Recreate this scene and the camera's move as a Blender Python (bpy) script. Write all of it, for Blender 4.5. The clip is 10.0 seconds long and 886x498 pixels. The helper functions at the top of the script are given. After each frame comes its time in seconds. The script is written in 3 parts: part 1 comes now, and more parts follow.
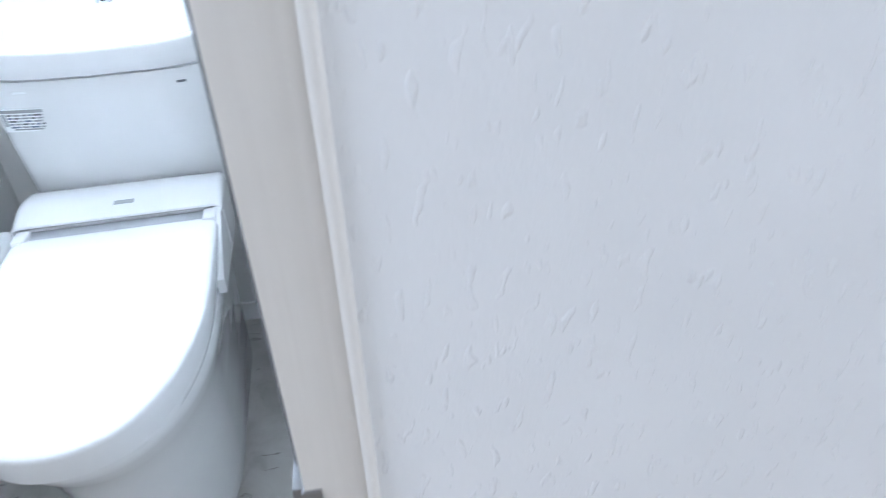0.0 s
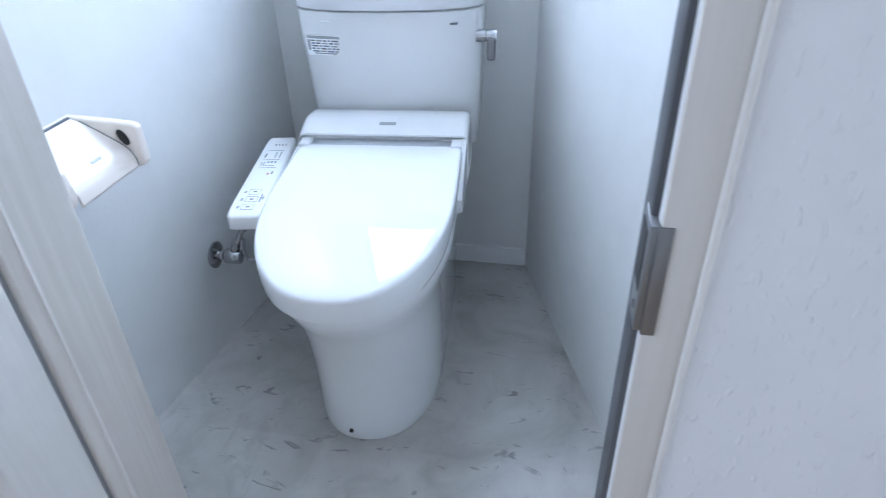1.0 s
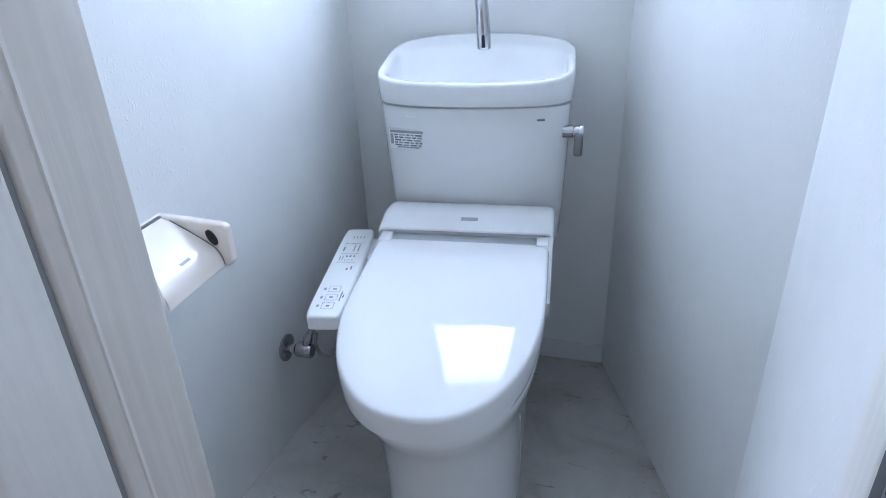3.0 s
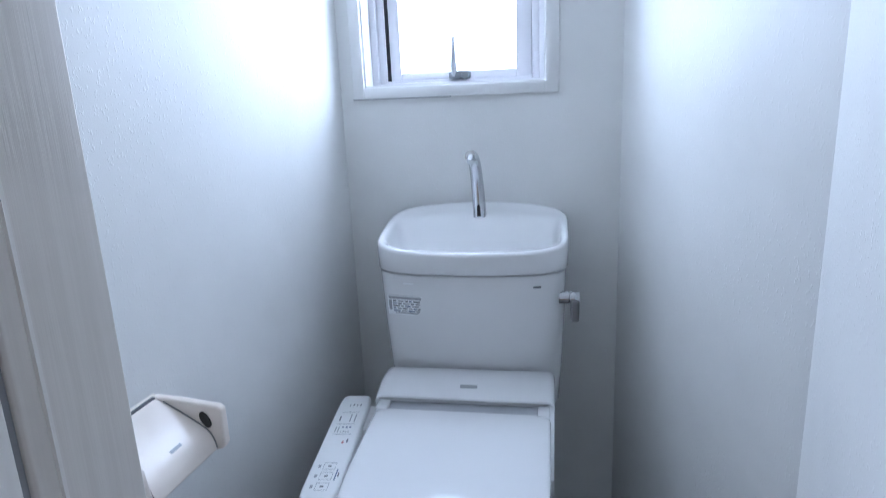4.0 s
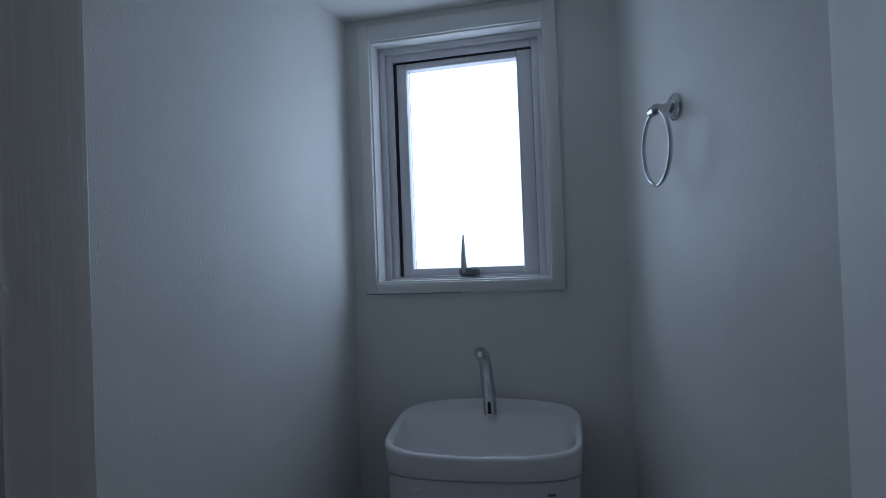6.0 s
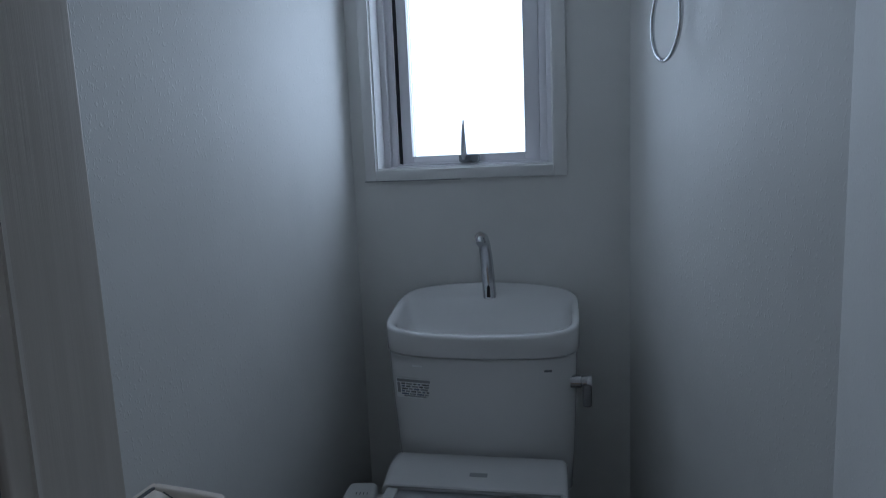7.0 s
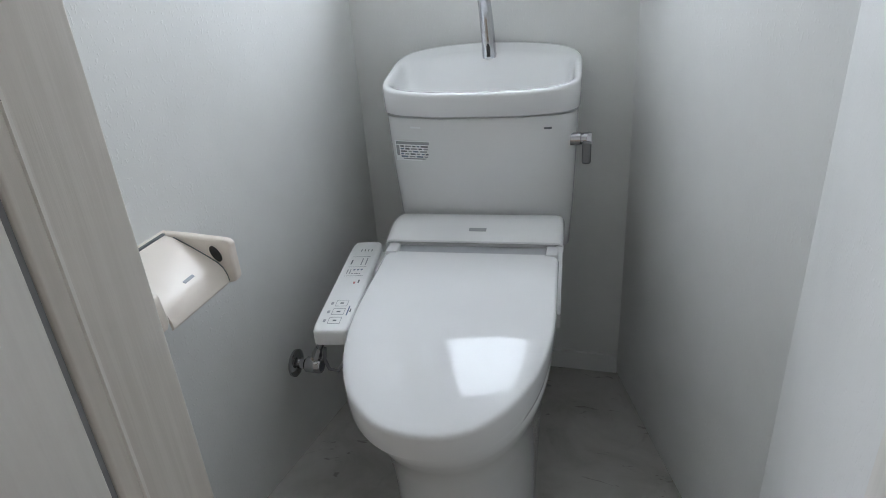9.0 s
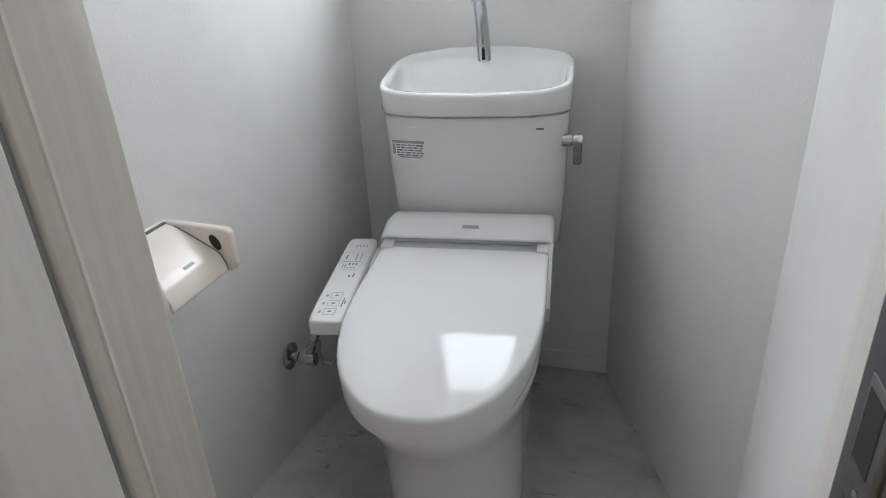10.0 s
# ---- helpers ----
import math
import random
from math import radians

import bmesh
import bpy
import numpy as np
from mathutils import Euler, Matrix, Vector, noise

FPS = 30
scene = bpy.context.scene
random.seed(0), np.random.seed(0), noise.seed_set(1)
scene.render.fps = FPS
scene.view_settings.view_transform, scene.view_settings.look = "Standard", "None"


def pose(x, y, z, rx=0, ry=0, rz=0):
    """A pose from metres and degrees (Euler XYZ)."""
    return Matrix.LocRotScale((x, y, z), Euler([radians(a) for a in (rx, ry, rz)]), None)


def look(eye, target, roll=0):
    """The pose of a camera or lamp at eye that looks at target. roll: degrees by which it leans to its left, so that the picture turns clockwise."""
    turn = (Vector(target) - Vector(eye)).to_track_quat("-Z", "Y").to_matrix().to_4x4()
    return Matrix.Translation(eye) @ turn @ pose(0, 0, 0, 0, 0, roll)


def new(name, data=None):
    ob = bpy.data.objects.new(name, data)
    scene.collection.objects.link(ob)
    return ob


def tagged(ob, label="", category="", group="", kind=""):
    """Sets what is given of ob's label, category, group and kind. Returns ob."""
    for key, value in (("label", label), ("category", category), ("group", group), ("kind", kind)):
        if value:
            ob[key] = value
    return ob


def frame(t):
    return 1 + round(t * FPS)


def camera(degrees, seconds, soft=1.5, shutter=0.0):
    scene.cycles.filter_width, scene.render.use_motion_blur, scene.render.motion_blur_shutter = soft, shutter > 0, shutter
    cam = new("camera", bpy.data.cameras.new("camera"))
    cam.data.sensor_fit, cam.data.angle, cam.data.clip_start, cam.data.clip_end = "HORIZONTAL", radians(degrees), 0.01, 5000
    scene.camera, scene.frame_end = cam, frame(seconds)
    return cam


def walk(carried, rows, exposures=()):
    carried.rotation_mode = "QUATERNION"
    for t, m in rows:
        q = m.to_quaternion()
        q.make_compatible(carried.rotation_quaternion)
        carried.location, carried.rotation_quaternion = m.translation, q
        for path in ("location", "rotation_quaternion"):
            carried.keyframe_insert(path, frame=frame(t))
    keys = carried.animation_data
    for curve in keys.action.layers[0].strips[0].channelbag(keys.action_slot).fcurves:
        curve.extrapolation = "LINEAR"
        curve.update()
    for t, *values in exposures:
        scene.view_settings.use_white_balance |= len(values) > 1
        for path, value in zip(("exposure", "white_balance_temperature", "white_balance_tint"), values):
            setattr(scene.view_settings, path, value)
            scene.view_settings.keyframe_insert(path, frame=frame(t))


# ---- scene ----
cam = camera(70.2, 10.0, soft=0.7, shutter=0.25)

PATH = [
    (0, (0.888, -1.542, 1.111), (1.094, 0.120, 0.009), -1.9),
    (0.3, (0.871, -1.597, 1.084), (0.886, 0.105, 0.033), -1.5),
    (0.5, (0.852, -1.646, 1.073), (0.791, 0.054, 0.021), -1.3),
    (0.8, (0.812, -1.677, 1.060), (0.578, -0.017, -0.031), -2.0),
    (1, (0.784, -1.687, 1.063), (0.455, -0.043, -0.026), -1.7),
    (1.3, (0.751, -1.676, 1.059), (0.323, -0.046, -0.019), -2.2),
    (1.5, (0.723, -1.663, 1.059), (0.267, -0.039, -0.014), -2.6),
    (1.8, (0.704, -1.647, 1.058), (0.220, -0.012, 0.012), -3.4),
    (2, (0.684, -1.628, 1.066), (0.223, 0.012, 0.019), -2.8),
    (2.2, (0.685, -1.628, 1.053), (0.213, 0.032, 0.042), -2.6),
    (3.5, (0.691, -1.604, 1.126), (0.194, 0.176, 0.362), -2.3),
    (4, (0.680, -1.596, 1.157), (0.184, 0.277, 0.660), -2.5),
    (4.5, (0.683, -1.599, 1.202), (0.174, 0.317, 0.934), -2.4),
    (5, (0.688, -1.600, 1.222), (0.170, 0.331, 1.169), -2.1),
    (5.2, (0.685, -1.596, 1.241), (0.169, 0.336, 1.261), -2.0),
    (6.3, (0.688, -1.591, 1.208), (0.155, 0.336, 1.240), -2.1),
    (6.5, (0.688, -1.589, 1.199), (0.151, 0.336, 1.123), -2.1),
    (7, (0.683, -1.589, 1.181), (0.151, 0.318, 0.905), -2.4),
    (7.5, (0.689, -1.587, 1.146), (0.146, 0.275, 0.660), -3.4),
    (8, (0.716, -1.583, 1.137), (0.124, 0.196, 0.439), -4.2),
    (8.5, (0.705, -1.586, 1.107), (0.151, 0.157, 0.300), -4.1),
    (9, (0.699, -1.597, 1.084), (0.163, 0.126, 0.221), -4.2),
    (9.5, (0.698, -1.605, 1.080), (0.164, 0.124, 0.228), -3.7),
    (10, (0.712, -1.637, 1.072), (0.191, 0.103, 0.234), -3.1),
]
EXPOSURES = [
    (0, 1.15, 5450, 11), (0.3, 1.0, 5250, 12), (0.5, 0.9, 5200, 12), (1, 0.82, 5150, 12), (1.5, 0.82, 5150, 12), (2, 0.72, 5200, 12), (3.5, 0.12, 5200, 14),
    (4, -0.15, 5250, 14), (4.5, -0.6, 5200, 13), (5, -1.35, 5200, 12), (5.2, -1.68, 5200, 12), (6.3, -2.8, 5250, 10), (6.5, -2.78, 5250, 10),
    (7, -2.3, 5350, 10), (7.5, -1.42, 5550, 10), (8, -0.7, 5850, 10), (8.5, -0.4, 6100, 11), (9, -0.25, 6250, 11), (10, -0.15, 6500, 11),
]
walk(cam, [(t, look(eye, target, roll)) for t, eye, target, roll in PATH], EXPOSURES)

# ---------------------------------------------------------------- light
world = bpy.data.worlds.new("sky")
scene.world = world
world.use_nodes = True
wn = world.node_tree.nodes
sky = wn.new("ShaderNodeTexSky")
sky.sky_type, sky.sun_disc = "NISHITA", False
sky.sun_elevation, sky.sun_rotation = radians(40), radians(150)
wn["Background"].inputs["Strength"].default_value = 0.08
world.node_tree.links.new(sky.outputs["Color"], wn["Background"].inputs["Color"])


def area_lamp(name, where, target, sx, sy, power, color):
    data = bpy.data.lights.new(name, "AREA")
    data.shape, data.size, data.size_y, data.energy, data.color = "RECTANGLE", sx, sy, power, color
    ob = new(name, data)
    ob.matrix_world = look(where, target)
    return ob


# daylight in the toilet window and from the left of the unseen corridor
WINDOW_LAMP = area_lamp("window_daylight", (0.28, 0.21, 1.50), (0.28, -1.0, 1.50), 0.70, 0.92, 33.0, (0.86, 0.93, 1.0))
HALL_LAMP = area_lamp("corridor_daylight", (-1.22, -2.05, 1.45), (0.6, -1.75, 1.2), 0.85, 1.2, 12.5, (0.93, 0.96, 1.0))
# added fill with no known source: brightens the left door post
FILL_LAMP = area_lamp("corridor_fill", (2.52, -1.82, 1.40), (0.2, -1.45, 1.0), 0.80, 1.2, 6.0, (1.0, 0.97, 0.94))


# ---------------------------------------------------------------- materials
def material(name, color, rough=0.5, metal=0.0, spec=0.5, coat=0.0):
    m = bpy.data.materials.new(name)
    m.use_nodes = True
    b = m.node_tree.nodes["Principled BSDF"]
    b.inputs["Base Color"].default_value = (*color, 1)
    b.inputs["Roughness"].default_value = rough
    b.inputs["Metallic"].default_value = metal
    b.inputs["Specular IOR Level"].default_value = spec
    b.inputs["Coat Weight"].default_value = coat
    b.inputs["Coat Roughness"].default_value = 0.03
    return m


class Graph:
    """Short-hand for the node tree of a material."""

    def __init__(self, m):
        self.t = m.node_tree
        self.b = self.t.nodes["Principled BSDF"]
        self.place = self.t.nodes.new("ShaderNodeTexCoord").outputs["Object"]

    def mapped(self, scale):
        n = self.t.nodes.new("ShaderNodeMapping")
        n.inputs["Scale"].default_value = scale
        self.t.links.new(self.place, n.inputs["Vector"])
        return n.outputs["Vector"]

    def noise(self, scale, stretch=(1, 1, 1), detail=4.0, rough=0.55, distort=0.0):
        n = self.t.nodes.new("ShaderNodeTexNoise")
        n.inputs["Scale"].default_value, n.inputs["Detail"].default_value = scale, detail
        n.inputs["Roughness"].default_value, n.inputs["Distortion"].default_value = rough, distort
        self.t.links.new(self.mapped(stretch), n.inputs["Vector"])
        return n.outputs["Fac"]

    def ramp(self, fac, stops):
        n = self.t.nodes.new("ShaderNodeValToRGB")
        e = n.color_ramp.elements
        while len(e) < len(stops):
            e.new(0.5)
        for k, (p, c) in zip(e, stops):
            k.position = p
            k.color = (*c, 1) if len(c) == 3 else (c[0], c[0], c[0], 1)
        self.t.links.new(fac, n.inputs["Fac"])
        return n.outputs["Color"]

    def math(self, op, a, b):
        n = self.t.nodes.new("ShaderNodeMath")
        n.operation = op
        for s, v in zip(n.inputs, (a, b)):
            if isinstance(v, (int, float)):
                s.default_value = v
            else:
                self.t.links.new(v, s)
        return n.outputs[0]

    def mix(self, fac, a, b, how="MIX"):
        n = self.t.nodes.new("ShaderNodeMix")
        n.data_type, n.blend_type = "RGBA", how
        for key, v in ((0, fac), (6, a), (7, b)):
            if isinstance(v, (int, float)):
                n.inputs[key].default_value = v
            elif isinstance(v, tuple):
                n.inputs[key].default_value = (*v, 1)
            else:
                self.t.links.new(v, n.inputs[key])
        return n.outputs[2]

    def color(self, c):
        self.t.links.new(c, self.b.inputs["Base Color"])

    def rough(self, r):
        self.t.links.new(r, self.b.inputs["Roughness"])

    def bump(self, height, strength, distance):
        n = self.t.nodes.new("ShaderNodeBump")
        n.inputs["Strength"].default_value, n.inputs["Distance"].default_value = strength, distance
        self.t.links.new(height, n.inputs["Height"])
        self.t.links.new(n.outputs["Normal"], self.b.inputs["Normal"])


def wallpaper(name, base, relief, upright=0.62):
    """White vinyl wallpaper with a stucco-like relief of short upright ridges."""
    m = material(name, base, 0.55, spec=0.35)
    g = Graph(m)
    fine = g.noise(420, (1, 1, 0.45), 3)
    ridges = g.ramp(g.noise(185, (1, 1, upright), 1.5, 0.5, 0.15), [(0.60, (0,)), (0.70, (1,))])
    blotch = g.noise(6, (1, 1, 1), 3)
    g.color(g.mix(g.ramp(blotch, [(0.35, (0,)), (0.7, (1,))]), base, tuple(c * 0.955 for c in base)))
    g.bump(g.math("ADD", g.math("MULTIPLY", fine, 0.35), ridges), relief, 0.0012)
    return m


WALL = wallpaper("white relief wallpaper", (0.80, 0.80, 0.78), 0.24)
DOOR_FACE = wallpaper("embossed white door sheet", (0.76, 0.755, 0.745), 0.5, 0.40)
CEIL = wallpaper("white ceiling paper", (0.80, 0.80, 0.78), 0.3)

TRIM = material("white trim paint", (0.80, 0.80, 0.79), 0.4)
g = Graph(TRIM)
g.bump(g.noise(300, (1, 1, 0.1), 3), 0.15, 0.0006)


def grain(name, dark, light, stretch):
    m = material(name, light, 0.45)
    g = Graph(m)
    streak = g.noise(95, stretch, 5, 0.6)
    wide = g.noise(14, stretch, 3, 0.5, 0.3)
    g.color(g.mix(g.ramp(g.math("ADD", g.math("MULTIPLY", streak, 0.6), g.math("MULTIPLY", wide, 0.4)), [(0.38, (0,)), (0.62, (1,))]), dark, light))
    g.bump(g.ramp(streak, [(0.4, (0,)), (0.6, (1,))]), 0.16, 0.0006)
    return m


JAMB = grain("pale greige woodgrain sheet", (0.585, 0.545, 0.49), (0.65, 0.61, 0.555), (1, 1, 0.03))
# paler copy of JAMB: the lit post and bead highlights are in its cream
JAMB_LIT = grain("cream woodgrain for lit edges", (0.66, 0.63, 0.58), (0.76, 0.73, 0.68), (1, 1, 0.035))
PANEL = grain("off-white woodgrain panel", (0.62, 0.595, 0.55), (0.67, 0.645, 0.60), (1, 1, 0.05))
GROOVE_SHADE = material("shaded grey of the door frame groove", (0.24, 0.24, 0.245), 0.55)
# colours the brush seal and the shade in the door gap
GAP = material("dark grey seal and gap shade", (0.07, 0.07, 0.075), 0.6)
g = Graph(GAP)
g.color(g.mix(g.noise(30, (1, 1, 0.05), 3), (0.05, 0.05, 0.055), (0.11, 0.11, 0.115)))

FLOOR = material("marble-look vinyl", (0.6, 0.59, 0.57), 0.38, spec=0.4)
g = Graph(FLOOR)
cloud = g.ramp(g.noise(5.5, (1, 1, 1), 5, 0.6, 0.6), [(0.3, (0.37, 0.352, 0.322)), (0.5, (0.47, 0.452, 0.425)), (0.72, (0.55, 0.533, 0.505))])
flow = g.ramp(g.noise(17, (1.0, 0.42, 1), 4, 0.55, 0.9), [(0.60, (0,)), (0.72, (1,))])
flecks = g.ramp(g.noise(15, (0.8, 1.7, 1), 3, 0.6, 1.2), [(0.625, (0,)), (0.70, (1,))])
c = g.mix(g.math("MULTIPLY", flow, 0.35), cloud, (0.27, 0.25, 0.23))
c = g.mix(g.math("MULTIPLY", flecks, 0.75), c, (0.20, 0.18, 0.165))
g.color(c)
g.bump(g.noise(240, (1, 1, 1), 3), 0.08, 0.0006)
HALL_FLOOR = grain("pale oak flooring", (0.36, 0.27, 0.19), (0.50, 0.39, 0.28), (1, 0.05, 1))

CERAMIC = material("white glazed ceramic", (0.80, 0.80, 0.80), 0.10, spec=0.55, coat=0.3)
g = Graph(CERAMIC)
g.bump(g.noise(9, (1, 1, 1), 2), 0.05, 0.004)
g.color(g.mix(g.noise(5, (1, 1, 1), 3), (0.79, 0.79, 0.79), (0.82, 0.82, 0.815)))
PLASTIC = material("white glossy plastic", (0.80, 0.80, 0.80), 0.13, spec=0.38)
g = Graph(PLASTIC)
g.bump(g.noise(4, (1, 1, 1), 2), 0.03, 0.004)
g.rough(g.ramp(g.noise(25, (1, 1, 1), 4), [(0.3, (0.012,)), (0.8, (0.035,))]))
PANEL_PLASTIC = material("white satin plastic", (0.80, 0.80, 0.79), 0.35)
g = Graph(PANEL_PLASTIC)
g.color(g.mix(g.noise(40, (1, 1, 1), 3), (0.79, 0.79, 0.78), (0.82, 0.82, 0.81)))
CREAM = material("ivory plastic", (0.84, 0.76, 0.68), 0.3)
g = Graph(CREAM)
g.color(g.mix(g.noise(18, (1, 1, 1), 3), (0.82, 0.735, 0.655), (0.86, 0.79, 0.715)))
CHROME = material("chrome", (0.60, 0.61, 0.63), 0.08, 1.0)
g = Graph(CHROME)
g.rough(g.ramp(g.noise(60, (1, 1, 1), 3), [(0.3, (0.05,)), (0.8, (0.14,))]))
# darker copy of CHROME: its colour carries the dark reflections on the valve
DARK_CHROME = material("chrome with dark reflections in its colour", (0.48, 0.48, 0.49), 0.12, 1.0)
g = Graph(DARK_CHROME)
g.rough(g.ramp(g.noise(60, (1, 1, 1), 3), [(0.3, (0.06,)), (0.8, (0.16,))]))
STEEL = material("brushed steel", (0.27, 0.27, 0.275), 0.42, 1.0)
g = Graph(STEEL)
g.bump(g.noise(500, (1, 1, 0.03), 2), 0.1, 0.0003)
DARK = material("dark hollow", (0.03, 0.028, 0.026), 0.7)
GREY_GAP = material("grey lever plastic and hinge gap shade", (0.42, 0.43, 0.45), 0.35)
# INK also colours small dark parts and the shade in the holder's gaps
INK = material("grey print", (0.16, 0.17, 0.18), 0.5)
INK_PALE = material("pale grey print", (0.36, 0.37, 0.38), 0.5)
RED_INK = material("red print", (0.45, 0.12, 0.12), 0.5)
BLUE_INK = material("blue grey print", (0.18, 0.22, 0.30), 0.5)
STICKER = material("white sticker", (0.88, 0.89, 0.90), 0.4)
VINYL = material("white vinyl window frame", (0.72, 0.71, 0.74), 0.35)
g = Graph(VINYL)
g.color(g.mix(g.noise(30, (1, 1, 1), 3), (0.70, 0.69, 0.72), (0.74, 0.73, 0.755)))
RUBBER = material("black rubber gasket", (0.025, 0.025, 0.03), 0.6)
HOSE = material("grey braided hose", (0.30, 0.30, 0.31), 0.4, 0.7)
GLASS = bpy.data.materials.new("clear window glass")
GLASS.use_nodes = True
gb = GLASS.node_tree.nodes["Principled BSDF"]
gb.inputs["Transmission Weight"].default_value, gb.inputs["Roughness"].default_value, gb.inputs["IOR"].default_value = 1.0, 0.0, 1.45


# ---------------------------------------------------------------- building helpers
def mesh_of(name, bm, mat, smooth=False, angle=35):
    me = bpy.data.meshes.new(name)
    bmesh.ops.recalc_face_normals(bm, faces=bm.faces)
    bm.to_mesh(me)
    bm.free()
    me.materials.append(mat)
    if smooth:
        me.polygons.foreach_set("use_smooth", [True] * len(me.polygons))
        me.set_sharp_from_angle(angle=radians(angle))
    return me


def part(name, bm, mat, parent, label="", smooth=True, angle=35):
    ob = new(name, mesh_of(name, bm, mat, smooth, angle))
    ob.parent = parent
    if label:
        tagged(ob, label)
    return ob


def thing(name, m, label, category, group=""):
    ob = new(name)
    ob.empty_display_size = 0.05
    ob.matrix_world = m
    return tagged(ob, label, category, group)


def structure(name, bm, mat, label, category, smooth=False):
    return tagged(new(name, mesh_of(name, bm, mat, smooth)), label, category, kind="structure")


def box(bm, x0, x1, y0, y1, z0, z1, bevel=0.0, segments=2):
    r = bmesh.ops.create_cube(bm, size=1)
    vs = r["verts"]
    bmesh.ops.transform(bm, matrix=Matrix.LocRotScale(((x0 + x1) / 2, (y0 + y1) / 2, (z0 + z1) / 2), None, (x1 - x0, y1 - y0, z1 - z0)), verts=vs)
    if bevel:
        edges = list({e for v in vs for e in v.link_edges})
        bmesh.ops.bevel(bm, geom=edges, offset=bevel, segments=segments, affect="EDGES", profile=0.5)
    return bm


def boxed(*a, **k):
    return box(bmesh.new(), *a, **k)


def prism(bm, plan, z0, z1, bevel=0.0):
    """An upright block over a plan of (x, y); z0 and z1 are numbers or functions of (x, y)."""
    f0 = z0 if callable(z0) else (lambda x, y: z0)
    f1 = z1 if callable(z1) else (lambda x, y: z1)
    lo = [bm.verts.new((x, y, f0(x, y))) for x, y in plan]
    hi = [bm.verts.new((x, y, f1(x, y))) for x, y in plan]
    n = len(plan)
    made = [bm.faces.new(lo[::-1]), bm.faces.new(hi)]
    made += [bm.faces.new((lo[i], lo[(i + 1) % n], hi[(i + 1) % n], hi[i])) for i in range(n)]
    if bevel:
        edges = [e for e in bm.edges if abs(e.verts[0].co.z - e.verts[1].co.z) > 0.05]
        bmesh.ops.bevel(bm, geom=edges, offset=bevel, segments=3, affect="EDGES", profile=0.5)
    return bm


def loft(bm, rings, cap_start=True, cap_end=True):
    """Skin a list of rings, each a list of the same number of points."""
    vs = [[bm.verts.new(p) for p in ring] for ring in rings]
    n = len(vs[0])
    for a, b in zip(vs, vs[1:]):
        for i in range(n):
            bm.faces.new((a[i], a[(i + 1) % n], b[(i + 1) % n], b[i]))
    if cap_start:
        bm.faces.new(vs[0][::-1])
    if cap_end:
        bm.faces.new(vs[-1])
    return bm


def tube(bm, path, radius, sides=16, caps=True):
    """A round bar along a path; radius is one number or one for each point."""
    pts = [Vector(p) for p in path]
    rad = radius if isinstance(radius, (list, tuple)) else [radius] * len(pts)
    rings, side = [], None
    for i, p in enumerate(pts):
        d = (pts[min(i + 1, len(pts) - 1)] - pts[max(i - 1, 0)]).normalized()
        if side is None:
            side = d.orthogonal().normalized()
        side = (side - d * side.dot(d)).normalized()
        up = d.cross(side)
        rings.append([p + rad[i] * (math.cos(a) * side + math.sin(a) * up) for a in (2 * math.pi * k / sides for k in range(sides))])
    return loft(bm, rings, caps, caps)


def torus(bm, m, major, minor, n=48, k=10):
    rings = []
    for i in range(n):
        a = 2 * math.pi * i / n
        out = Vector((math.cos(a), math.sin(a), 0))
        rings.append([m @ (out * (major + minor * math.cos(b)) + Vector((0, 0, minor * math.sin(b)))) for b in (2 * math.pi * j / k for j in range(k))])
    vs = [[bm.verts.new(p) for p in r] for r in rings]
    for i in range(n):
        for j in range(k):
            bm.faces.new((vs[i][j], vs[(i + 1) % n][j], vs[(i + 1) % n][(j + 1) % k], vs[i][(j + 1) % k]))
    return bm


def soft_rect(w, d, power=5.0, n=64, bow=0.0):
    """A rounded rectangle w by d round the origin, its front (-y) bowed out."""
    out = []
    for i in range(n):
        a = 2 * math.pi * i / n
        c, s = math.cos(a), math.sin(a)
        x = math.copysign(abs(c) ** (2 / power), c) * w / 2
        y = math.copysign(abs(s) ** (2 / power), s) * d / 2
        if y < 0:
            y -= bow * (1 - (2 * x / w) ** 2) * min(1, -y / (d / 2))
        out.append((x, y))
    return out


def d_shape(half, back, front, n=56, nose=None, power=2.25, corner=0.02):
    """The plan of a seat: a straight back at y = back, sides, and a rounded front that ends at y = front (towards -y)."""
    nose = nose or min(back - front - 0.03, half * 1.75)
    mid = front + nose
    pts = []
    m = n * 3 // 4
    for i in range(m + 1):
        a = math.pi * i / m
        c, s = math.cos(a), math.sin(a)
        pts.append((-math.copysign(abs(c) ** (2 / power), c) * half, mid - abs(s) ** (2 / power) * nose))
    r = corner
    pts += [(half - 0.001, back - r), (half - r * 0.3, back - r * 0.3), (half - r, back)]
    pts += [(half - r - (2 * half - 2 * r) * k / 7, back) for k in range(1, 7)]
    pts += [(-half + r, back), (-half + r * 0.3, back - r * 0.3), (-half + 0.001, back - r)]
    return pts


# ---------------------------------------------------------------- the place's lines
CEILING = 1.876
FRONT_FLOOR_Y = -0.85


def floor_z(x, y):
    """The floor falls a little towards the back wall."""
    return -0.090 * max(0.0, min(1.0, (y - FRONT_FLOOR_Y) / 0.85))


BACK_R = (0.714, 0.0)
# the bend at CREASE stands in for the shadow edge on this wall
CREASE = (0.940, -0.760)
RIGHT_END = (0.858, -1.250)
LEFT_END = (-0.054, -1.104)

